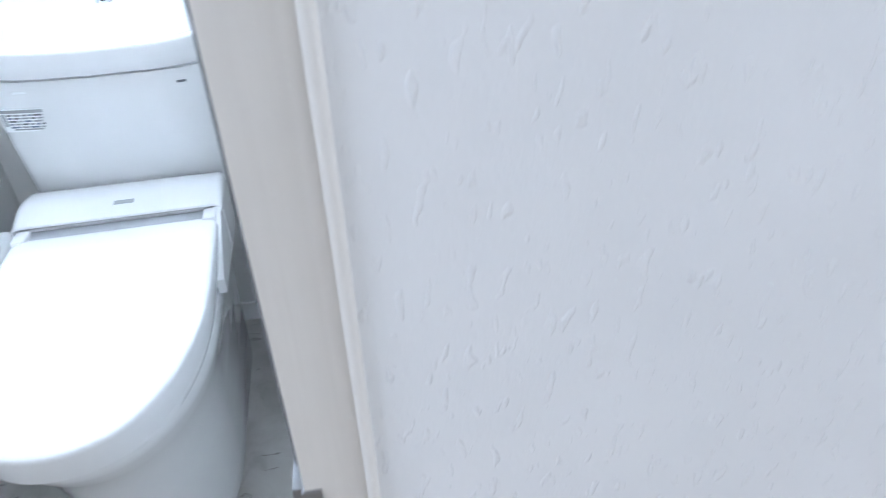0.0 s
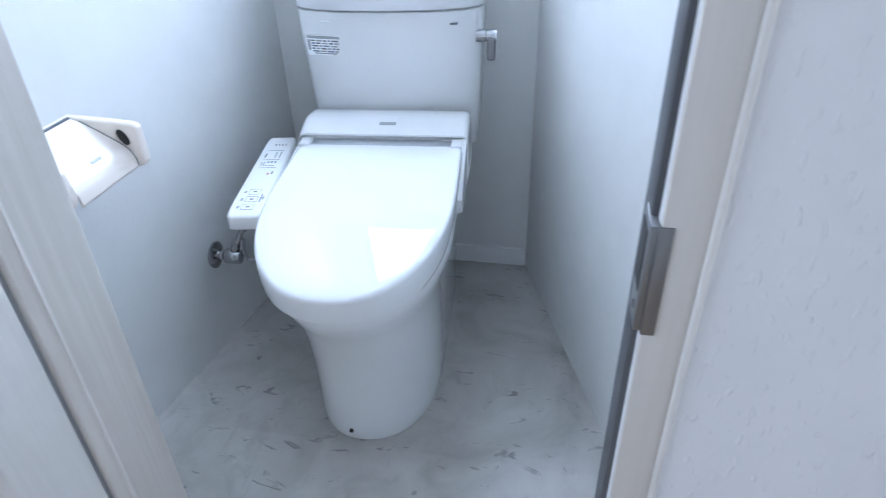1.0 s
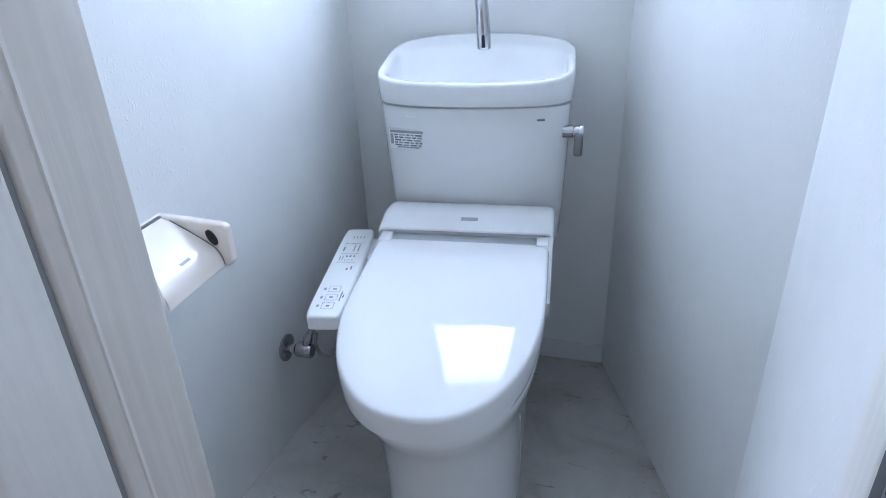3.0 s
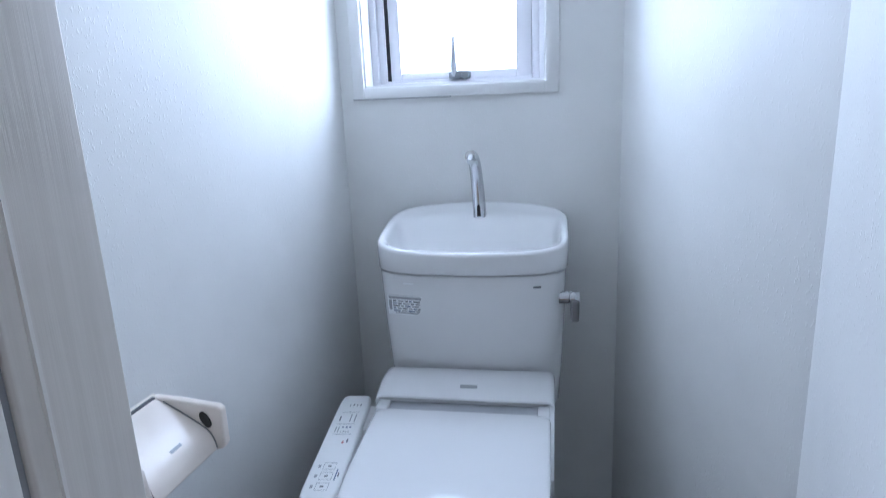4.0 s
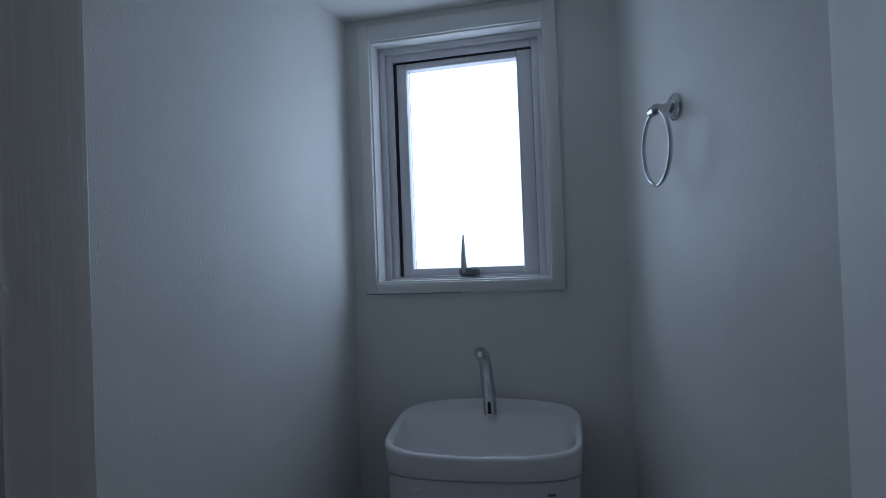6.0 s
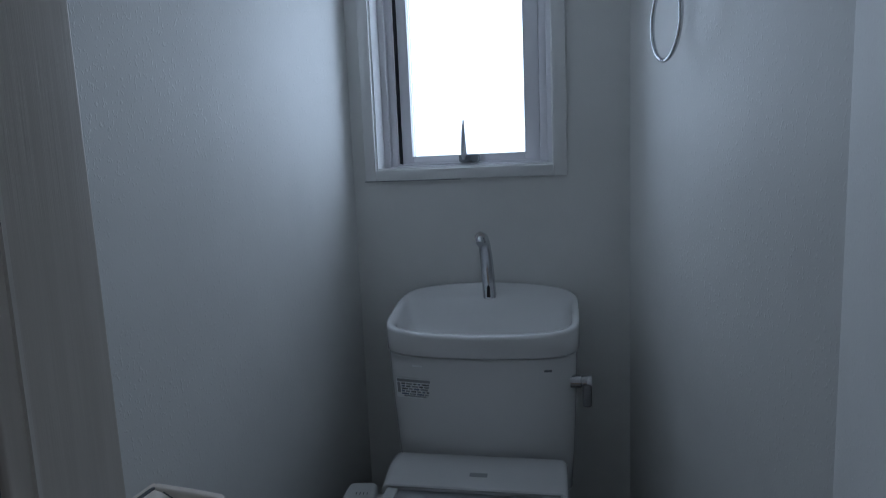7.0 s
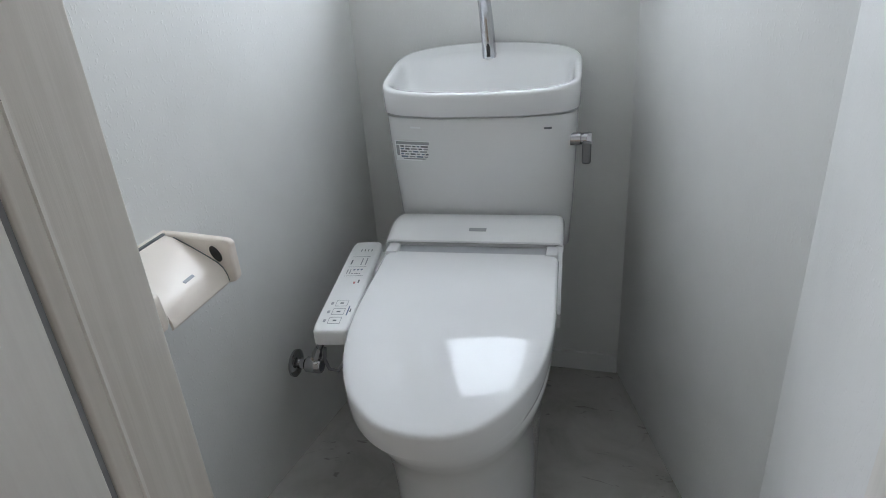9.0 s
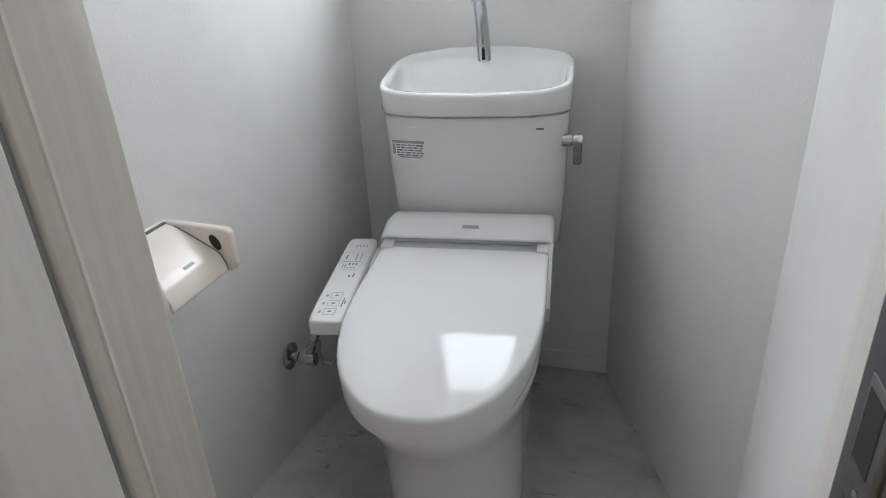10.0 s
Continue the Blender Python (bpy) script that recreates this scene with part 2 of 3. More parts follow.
# floor of the toilet and of the corridor: one sheet
bm = bmesh.new()
xs = [-0.2, 0.0, 0.2, 0.4, 0.6, 0.8, 1.05]
ys = [0.02, -0.2, -0.4, -0.6, -0.85, -1.10, -1.34]
grid = [[bm.verts.new((x, y, floor_z(x, y))) for x in xs] for y in ys]
for a, b in zip(grid, grid[1:]):
    for i in range(len(xs) - 1):
        bm.faces.new((a[i], a[i + 1], b[i + 1], b[i]))
low = bmesh.ops.extrude_face_region(bm, geom=list(bm.faces))["geom"]
bmesh.ops.translate(bm, verts=[v for v in low if isinstance(v, bmesh.types.BMVert)], vec=(0, 0, -0.08))
structure("floor", bm, FLOOR, "pale marble-look vinyl floor with brown flecks", "floor")
structure("floor_corridor", boxed(-1.3, 2.6, -3.2, -1.341, -0.08, -0.004), HALL_FLOOR, "pale oak board floor of the corridor", "floor")

# window opening in the back wall
WX0, WX1, WZ0, WZ1 = 0.066, 0.533, 1.163, 1.815


def wall_back():
    bm = bmesh.new()
    t = 0.17
    box(bm, -0.25, WX0, 0, t, -0.2, CEILING)
    box(bm, WX1, 1.1, 0, t, -0.2, CEILING)
    box(bm, WX0, WX1, 0, t, -0.2, WZ0)
    box(bm, WX0, WX1, 0, t, WZ1, CEILING)
    return bm


structure("wall_back", wall_back(), WALL, "white relief-papered wall with the window", "wall")
bm = prism(bmesh.new(), [(-0.002, 0.0), LEFT_END, (-0.2, LEFT_END[1]), (-0.2, 0.0)], -0.2, CEILING)
structure("wall_left", bm, WALL, "white relief-papered side wall", "wall")
bm = prism(bmesh.new(), [BACK_R, (1.15, 0.0), (1.15, RIGHT_END[1]), RIGHT_END, CREASE], -0.2, CEILING)
structure("wall_right", bm, WALL, "white relief-papered side wall, bent to shape its edge of light", "wall")
structure("ceiling", boxed(-0.25, 1.15, -1.34, 0.17, CEILING, CEILING + 0.1), CEIL, "white papered toilet ceiling", "ceiling")

bm = prism(bmesh.new(), [(-0.002, -0.009), (0.714, -0.009), (0.714, 0.0), (-0.002, 0.0)], -0.105, -0.028, 0.002)
structure("baseboard", bm, TRIM, "low white baseboard along the back wall", "baseboard")

# the unseen corridor closes the place round the camera; its openings hold two lamps
HZ = 2.35
structure("wall_corridor_back", boxed(-1.3, 2.6, -3.3, -3.2, -0.1, HZ), WALL, "white corridor wall", "wall")
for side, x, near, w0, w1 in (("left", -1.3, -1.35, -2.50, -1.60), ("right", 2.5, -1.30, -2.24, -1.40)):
    structure("wall_corridor_" + side, boxed(x, x + 0.1, -3.2, near, -0.1, 0.8), WALL, "white corridor wall under its lamp opening", "wall")
    structure("wall_corridor_" + side + "_head", boxed(x, x + 0.1, -3.2, near, 2.1, HZ), WALL, "white corridor wall over its lamp opening", "wall")
    structure("wall_corridor_" + side + "_pier", boxed(x, x + 0.1, -3.2, w0, 0.8, 2.1), WALL, "white corridor wall beside its lamp opening", "wall")
    structure("wall_corridor_" + side + "_pier_front", boxed(x, x + 0.1, w1, near, 0.8, 2.1), WALL, "white corridor wall beside its lamp opening", "wall")
structure("ceiling_corridor", boxed(-1.3, 2.6, -3.3, -1.34, HZ, HZ + 0.1), CEIL, "white corridor ceiling", "ceiling")
structure("wall_front_left", boxed(-1.3, -0.10, -1.345, -1.20, -0.1, HZ), WALL, "white corridor wall beside the toilet door", "wall")
structure("wall_front_head", boxed(-0.10, 2.6, -1.315, -1.20, 1.926, HZ), WALL, "white wall over the toilet door", "wall")
structure("wall_front_right", boxed(1.0, 2.6, -1.30, -1.20, -0.1, 1.925), WALL, "white wall behind the open sliding door", "wall")


# ---------------------------------------------------------------- doorway
def jamb_left():
    t = thing("door_frame", pose(0, 0, 0), "pale greige woodgrain door frame with a narrow groove", "door frame")
    t["kind"] = "structure"
    part("inner_post", prism(bmesh.new(), [(-0.10, -1.106), (0.208, -1.106), (0.212, -1.110), (0.214, -1.226), (0.210, -1.229), (-0.10, -1.229)], -0.003, CEILING - 0.002, 0.0015), JAMB, t, "greige woodgrain post", smooth=True, angle=40)
    part("bead", prism(bmesh.new(), [(0.211, -1.199), (0.2165, -1.201), (0.2165, -1.205), (0.211, -1.207)], -0.003, CEILING - 0.003), JAMB_LIT, t, "bead on the post in a pale highlight tone")
    # shallow groove whose shadow line is put into its grey
    part("groove", prism(bmesh.new(), [(-0.10, -1.229), (0.207, -1.229), (0.207, -1.238), (-0.10, -1.238)], -0.003, CEILING - 0.003), GROOVE_SHADE, t, "groove with its shade in dark grey")
    part("outer_post", prism(bmesh.new(), [(-0.10, -1.238), (0.211, -1.238), (0.215, -1.242), (0.219, -1.340), (0.213, -1.352), (-0.10, -1.352)], -0.003, CEILING - 0.002, 0.002), PANEL, t, "off-white outer post")
    part("right_post", prism(bmesh.new(), [(0.857, -1.2505), (1.0, -1.2505), (1.0, -1.297), (0.856, -1.297), (0.853, -1.294)], -0.003, CEILING - 0.002, 0.0012), JAMB_LIT, t, "woodgrain post in a lit cream tone")
    # fills the gap behind the door; its darkness is put into the colour
    part("gap_filler", prism(bmesh.new(), [(0.890, -1.2975), (1.0, -1.2975), (1.0, -1.330), (0.890, -1.330)], -0.003, CEILING - 0.003), GAP, t, "dark grey filler, the shade of the door gap")
    return t


jamb_left()


def sliding_door():
    """The slab stands pushed open; a flat stile with a bead runs up its leading edge and carries the latch plate."""
    t = thing("sliding_door", pose(0.847, -1.363, 0.0), "embossed white sliding door standing open, with a steel latch plate", "door")
    part("slab", boxed(0.0, 0.90, 0.0, 0.029, 0.006, 1.915, bevel=0.0012), DOOR_FACE, t, "white embossed slab", smooth=True, angle=20)
    part("stile", boxed(-0.0008, 0.0262, -0.0018, 0.004, 0.0065, 1.9145, bevel=0.0006), JAMB, t, "greige woodgrain stile")
    part("bead", tube(bmesh.new(), [(0.0285, -0.0002, 0.007), (0.0285, -0.0002, 1.914)], 0.0030, 12), JAMB_LIT, t, "rounded bead in a highlight cream")
    # edge face of the slab; the window's light on it is put into the white
    part("lit_edge", boxed(-0.0010, 0.003, 0.0042, 0.0125, 0.007, 1.914, bevel=0.0005), TRIM, t, "door edge in window-lit white")
    part("brush_seal", boxed(-0.0055, 0.004, 0.0126, 0.0440, 0.007, 1.914, bevel=0.002), GAP, t, "dark grey brush seal")
    lz0, lz1 = 0.797, 0.876
    plate = part("latch_plate", boxed(-0.0022, 0.0066, -0.0030, 0.0, lz0, lz1, bevel=0.0007), STEEL, t, "brushed steel latch plate")
    part("plate_flange", boxed(-0.0064, 0.0, 0.0001, 0.0300, lz0 + 0.001, lz1 - 0.001, bevel=0.0005), STEEL, plate)
    part("latch_slot", boxed(-0.0070, -0.0052, 0.006, 0.0265, lz0 + 0.028, lz1 - 0.008), DARK, plate, "dark latch slot", smooth=False)
    part("screw", tube(bmesh.new(), [(-0.005, 0.010, lz0 + 0.015), (-0.0080, 0.010, lz0 + 0.015)], 0.003, 10), CHROME, plate)
    return t


sliding_door()


# ---------------------------------------------------------------- window
def window():
    t = thing("window_1", pose(0, 0, 0), "small white casement window with a clear pane and a crank latch", "window")
    t["kind"] = "structure"
    # flat casing round the opening
    cx0, cx1, cz0, cz1 = 0.036, 0.566, 1.135, 1.857
    casing = (("casing_left", (cx0, WX0, -0.010, 0.0, cz0, cz1)), ("casing_right", (WX1, cx1, -0.010, 0.0, cz0, cz1)),
              ("casing_top", (WX0, WX1, -0.0095, 0.0, WZ1, cz1)), ("casing_bottom", (WX0, WX1, -0.0095, 0.0, cz0, WZ0)))
    for name, b in casing:
        part(name, boxed(*b, bevel=0.002), TRIM, t)
    part("caulk_line", boxed(cx0 - 0.002, cx0 + 0.26, -0.0102, 0.0, cz0 - 0.0025, cz0), INK_PALE, t, "thin grey caulk line under the casing", smooth=False)
    # lining of the reveal
    for b in ((WX0, WX0 + 0.004, 0.0, 0.052, WZ0, WZ1), (WX1 - 0.004, WX1, 0.0, 0.052, WZ0, WZ1), (WX0 + 0.004, WX1 - 0.004, 0.0, 0.052, WZ0, WZ0 + 0.004), (WX0 + 0.004, WX1 - 0.004, 0.0, 0.052, WZ1 - 0.004, WZ1)):
        part("reveal_lining", boxed(*b), TRIM, t)

    def rim(name, x0, x1, z0, z1, w, y0, y1, wb=None):
        f = part(name, boxed(x0, x0 + w, y0, y1, z0, z1, bevel=0.002), VINYL, t)
        part(name + "_bar", boxed(x1 - w, x1, y0, y1, z0, z1, bevel=0.002), VINYL, f)
        part(name + "_bar", boxed(x0 + w, x1 - w, y0, y1, z0, z0 + (wb or w), bevel=0.002), VINYL, f)
        part(name + "_bar", boxed(x0 + w, x1 - w, y0, y1, z1 - w, z1, bevel=0.002), VINYL, f)

    rim("outer_frame", WX0, WX1, WZ0, WZ1, 0.020, 0.053, 0.13, 0.008)
    rim("inner_frame", WX0 + 0.020, WX1 - 0.020, WZ0 + 0.008, WZ1 - 0.020, 0.020, 0.066, 0.13, 0.006)
    # dark gasket line round the sash
    part("gasket", boxed(WX0 + 0.040, WX0 + 0.047, 0.074, 0.12, WZ0 + 0.012, WZ1 - 0.042), RUBBER, t, "black gasket strip")
    part("gasket", boxed(WX0 + 0.047, WX1 - 0.041, 0.074, 0.12, WZ1 - 0.043, WZ1 - 0.038), RUBBER, t, "black gasket strip")
    sx0, sx1, sz0, sz1 = WX0 + 0.048, WX1 - 0.041, WZ0 + 0.013, WZ1 - 0.044
    gx0, gx1, gz0, gz1 = 0.143, 0.452, 1.197, 1.752
    sash = part("sash", boxed(sx0, gx0, 0.076, 0.115, sz0, sz1, bevel=0.003), VINYL, t)
    part("stile", boxed(gx1, sx1, 0.076, 0.115, sz0, sz1, bevel=0.003), VINYL, sash)
    part("rail", boxed(gx0, gx1, 0.077, 0.114, sz0, gz0, bevel=0.003), VINYL, sash)
    part("rail", boxed(gx0, gx1, 0.077, 0.114, gz1, sz1, bevel=0.003), VINYL, sash)
    pane = part("pane", boxed(gx0, gx1, 0.096, 0.100, gz0, gz1), GLASS, t, "clear glass pane", smooth=False)
    pane.visible_shadow = False
    latch = part("latch", boxed(0.278, 0.334, 0.052, 0.076, WZ0 + 0.012, WZ0 + 0.034, bevel=0.006), INK, t, "grey crank latch")
    part("lever", tube(bmesh.new(), [(0.292, 0.060, WZ0 + 0.022), (0.293, 0.052, WZ0 + 0.050), (0.294, 0.050, WZ0 + 0.095), (0.295, 0.050, WZ0 + 0.122)], [0.009, 0.0075, 0.0045, 0.0015], 10), GREY_GAP, latch, "grey tapering lever")
    part("knob", tube(bmesh.new(), [(0.322, 0.052, WZ0 + 0.020), (0.326, 0.034, WZ0 + 0.022)], [0.011, 0.009], 12), INK, latch)


window()


# ---------------------------------------------------------------- toilet
def toilet():
    t = thing("toilet", pose(0.388, -0.2, 0, 0, 0, 4.5), "white ceramic toilet with hand-wash tank and closed electric bidet lid", "toilet")
    # local y is world y + 0.2
    # bowl with a smooth skirt
    steps = [(-0.078, 0.134, -0.618), (-0.02, 0.138, -0.630), (0.004, 0.1415, -0.636), (0.02, 0.142, -0.637), (0.10, 0.142, -0.636), (0.19, 0.145, -0.644), (0.27, 0.152, -0.664), (0.325, 0.163, -0.690), (0.36, 0.172, -0.712), (0.385, 0.176, -0.720), (0.395, 0.172, -0.716)]
    rings = []
    for z, w, front in steps:
        rings.append([(x - 0.006, y, z + (floor_z(0, y - 0.2) if z < 0 else 0.0)) for x, y in d_shape(w, 0.02 if z < 0.3 else -0.06, front, power=2.2)])
    bowl = part("bowl", loft(bmesh.new(), rings), CERAMIC, t, smooth=True, angle=60)
    part("screw_cap", tube(bmesh.new(), [(-0.032, -0.610, 0.024), (-0.032, -0.6375, 0.024)], 0.0045, 12), DARK, bowl, "dark drain hole at the foot")

    # tank
    rings = []
    for z, w, d in ((0.40, 0.382, 0.20), (0.405, 0.390, 0.205), (0.50, 0.402, 0.222), (0.62, 0.412, 0.236), (0.735, 0.418, 0.246), (0.744, 0.418, 0.246), (0.747, 0.408, 0.240)):
        rings.append([(x - 0.010, y + 0.190 - d / 2, z) for x, y in soft_rect(w + 0.020, d, 6.0, 72, 0.026)])
    tank = part("tank", loft(bmesh.new(), rings, True, False), CERAMIC, t, smooth=True, angle=50)
    part("tank_seam", loft(bmesh.new(), [[(x - 0.010, y + 0.190 - 0.119, z) for x, y in soft_rect(0.422, 0.238, 6, 72, 0.026)] for z in (0.7455, 0.7508)], False, False), INK_PALE, tank, "grey seam under the tank lid")

    # hand-wash basin that is the tank's lid: its rim climbs to the back
    def rim_z(x, y):
        k = max(0.0, min(1.0, (y + 0.10) / 0.27))
        return 0.799 + 0.048 * k + 0.020 * max(0.0, 1 - (x / 0.215) ** 2) * k

    rings = []

    def ring(w, d, shift, zf, bow=0.028, power=5.2):
        rings.append([(x - 0.009, y + 0.188 - d / 2 - shift, zf(x, y + 0.188 - d / 2 - shift)) for x, y in soft_rect(w + 0.018, d, power, 72, bow)])

    ring(0.404, 0.240, 0.001, lambda x, y: 0.7500, 0.026)
    ring(0.424, 0.253, 0, lambda x, y: 0.7505)
    ring(0.428, 0.256, 0, lambda x, y: 0.7535)
    ring(0.430, 0.258, 0, lambda x, y: rim_z(x, y) - 0.0065)
    ring(0.4275, 0.2562, 0.0007, lambda x, y: rim_z(x, y) - 0.0015)
    ring(0.420, 0.249, 0.004, rim_z, 0.027)
    ring(0.404, 0.232, 0.010, lambda x, y: rim_z(x, y) - 0.0025, 0.026, 5.5)
    def dish(share):
        def z(x, y):
            k = max(0.0, min(1.0, (0.150 - y) / 0.13))
            return rim_z(x, y) - 0.006 - share * (0.006 + 0.092 * k * k * (3 - 2 * k))
        return z

    ring(0.394, 0.216, 0.016, dish(0.12), 0.024, 4.4)
    ring(0.384, 0.202, 0.022, dish(0.38), 0.022, 4.2)
    ring(0.372, 0.188, 0.028, dish(0.66), 0.020, 4.0)
    ring(0.350, 0.170, 0.034, dish(0.86), 0.017, 3.6)
    ring(0.305, 0.146, 0.042, dish(0.96), 0.012, 3.0)
    ring(0.220, 0.110, 0.058, dish(1.0), 0.006, 2.5)
    ring(0.110, 0.062, 0.084, dish(1.03), 0.002, 2.2)
    ring(0.030, 0.020, 0.108, dish(1.05), 0.0, 2)
    basin = part("basin", loft(bmesh.new(), rings, False, True), CERAMIC, t, "white ceramic hand-wash basin", smooth=True, angle=60)
    spine = []
    for k in range(17):
        a = k / 16
        spine.append((-0.003 - 0.010 * a, 0.136 - 0.008 * a - 0.050 * a ** 2.0 - 0.016 * max(0, a - 0.82) / 0.18, 0.838 + 0.160 * math.sin(a * math.pi * 0.5) ** 0.95))
    spout = part("spout", tube(bmesh.new(), spine, [0.0172 - 0.0038 * k / 16 for k in range(17)], 20), CHROME, basin, "tall curved chrome spout", smooth=True, angle=50)
    part("spout_outlet", tube(bmesh.new(), [(-0.012, 0.066, 0.994), (-0.012, 0.055, 0.984)], [0.010, 0.009], 14), CHROME, basin)

    part("spout_slot", tube(bmesh.new(), [(-0.003, 0.1195, 0.842), (-0.0035, 0.1185, 0.866), (-0.0035, 0.1192, 0.872)], [0.0045, 0.0040, 0.0015], 10), DARK, spout, "dark outlet slot at the foot of the spout")

    # flush lever on the tank's side
    part("lever_boss", tube(bmesh.new(), [(0.192, -0.026, 0.682), (0.214, -0.026, 0.682), (0.216, -0.026, 0.682), (0.234, -0.026, 0.682), (0.239, -0.026, 0.682)], [0.015, 0.015, 0.013, 0.0155, 0.013], 24), CHROME, tank, "chrome flush lever boss", smooth=True)
    # the dark metal colour stands in for what the chrome lever reflects
    part("flush_lever", box(bmesh.new(), 0.218, 0.238, -0.046, -0.028, 0.628, 0.680, bevel=0.006, segments=3), STEEL, tank, "chrome flush lever pointing down, dark reflections in its colour")

    # printed sticker and marks on the tank's front: bars only
    def front_y(x, z):
        k = (z - 0.50) / 0.24
        d, w = 0.222 + 0.024 * k, 0.422 + 0.016 * k
        return 0.190 - d - 0.026 * (1 - (2 * (x + 0.010) / w) ** 2)

    def plate(x0, x1, z0, z1, proud):
        b = bmesh.new()
        n = 6
        front = [[(x0 + (x1 - x0) * i / n, front_y(x0 + (x1 - x0) * i / n, z) - proud, z) for i in range(n + 1)] for z in (z0, z1)]
        back = [[(x, y + 0.004, z) for x, y, z in row] for row in front]
        return loft(b, [front[0] + back[0][::-1], front[1] + back[1][::-1]])

    sx, sz = -0.203, 0.692
    sticker = part("sticker", plate(sx, sx + 0.086, sz - 0.048, sz, 0.0006), STICKER, tank, "white label sticker with grey print", smooth=False)
    rng = random.Random(4)
    part("print_bar", plate(sx + 0.003, sx + 0.083, sz - 0.0085, sz - 0.002, 0.0010), INK_PALE, sticker, smooth=False)
    part("print_bar", plate(sx + 0.003, sx + 0.010, sz - 0.036, sz - 0.011, 0.0010), INK_PALE, sticker, smooth=False)
    for row in range(5):
        x = sx + 0.013
        while x < sx + 0.074:
            w = rng.uniform(0.006, 0.018)
            part("print_bar", plate(x, min(x + w, sx + 0.080), sz - 0.0150 - row * 0.0062, sz - 0.0115 - row * 0.0062, 0.0010), rng.choice((INK, INK_PALE, BLUE_INK)), sticker, smooth=False)
            x += w + 0.003
    part("print_bar", plate(sx + 0.018, sx + 0.078, sz - 0.0445, sz - 0.0415, 0.0010), INK_PALE, sticker, smooth=False)
    part("maker_mark", plate(0.136, 0.153, 0.7155, 0.7195, 0.0006), INK, tank, "small grey maker's mark", smooth=False)
    part("pale_mark", plate(-0.160, -0.136, 0.722, 0.726, 0.0005), STICKER, tank, smooth=False)

    # electric bidet: rear housing
    prof = [(-0.070, 0.395), (-0.070, 0.516), (-0.080, 0.5195), (-0.118, 0.5235), (-0.136, 0.5230), (-0.148, 0.5210), (-0.1900, 0.5085), (-0.1950, 0.5055), (-0.1965, 0.5015), (-0.1890, 0.4950), (-0.1890, 0.395)]
    cols = [(-0.2080, 0.018), (-0.2065, 0.010), (-0.203, 0.0045), (-0.197, 0.0012), (-0.190, 0.0), (0.0, 0.0), (0.166, 0.0), (0.173, 0.0012), (0.179, 0.0045), (0.1825, 0.010), (0.184, 0.018)]
    rings = [[(x, y, z - (cut if z > 0.5 else 0.0)) for y, z in prof] for x, cut in cols]
    seat = part("bidet_housing", loft(bmesh.new(), rings), PLASTIC, t, "white plastic bidet housing", smooth=True, angle=30)
    part("housing_badge", loft(bmesh.new(), [[(x, -0.1560, 0.5193), (x, -0.1660, 0.5163), (x, -0.1650, 0.5130), (x, -0.1550, 0.5160)] for x in (-0.022, 0.016)]), INK_PALE, seat, "small grey badge", smooth=False)
    # shade of the gap between housing and lid, put into a grey strip
    part("hinge_gap_shade", boxed(-0.185, 0.168, -0.234, -0.1895, 0.455, 0.4905, bevel=0.001), GREY_GAP, seat, "grey strip for the shaded hinge gap")
    part("side_skirt", loft(bmesh.new(), [[(x, -0.10, 0.50), (x, -0.218, 0.496), (x, -0.30, 0.455), (x, -0.350, 0.425), (x, -0.352, 0.396), (x, -0.10, 0.396)] for x in (0.168, 0.1825)]), PLASTIC, seat, smooth=False)

    # seat ring and lid
    def slope(y, h):
        d = -0.225 - y
        return h - 0.040 * d - 0.080 * max(0.0, d) ** 2 - 0.004

    rings = []
    for h, inset in ((0.425, 0.016), (0.430, 0.011), (0.446, 0.009), (0.452, 0.012)):
        rings.append([(x - 0.005, y, max(slope(y, h), 0.394)) for x, y in d_shape(0.186 - inset, -0.22, -0.740 + inset, power=2.25)])
    part("seat_ring", loft(bmesh.new(), rings), PLASTIC, t, "white plastic seat under the lid", smooth=True, angle=50)
    rings = []
    for h, inset in ((0.449, 0.006), (0.451, 0.002), (0.470, 0.000), (0.4905, 0.000), (0.4950, 0.0015), (0.4972, 0.0045), (0.4982, 0.009), (0.4988, 0.020), (0.4994, 0.050), (0.4998, 0.090), (0.4999, 0.125), (0.5, 0.155), (0.5, 0.175)):
        rings.append([(x - 0.010, y, slope(y, h)) for x, y in d_shape(0.187 - inset, -0.2250 - min(inset, 0.02) * 0.5, -0.745 + inset, power=2.25)])
    lid = part("lid", loft(bmesh.new(), rings), PLASTIC, t, "closed glossy white plastic lid", smooth=True, angle=50)
    for x in (-0.196, 0.148):
        part("hinge_tab", boxed(x, x + 0.026, -0.238, -0.1960, 0.478, 0.4985, bevel=0.004), PLASTIC, lid)
    return t


TOILET = toilet()


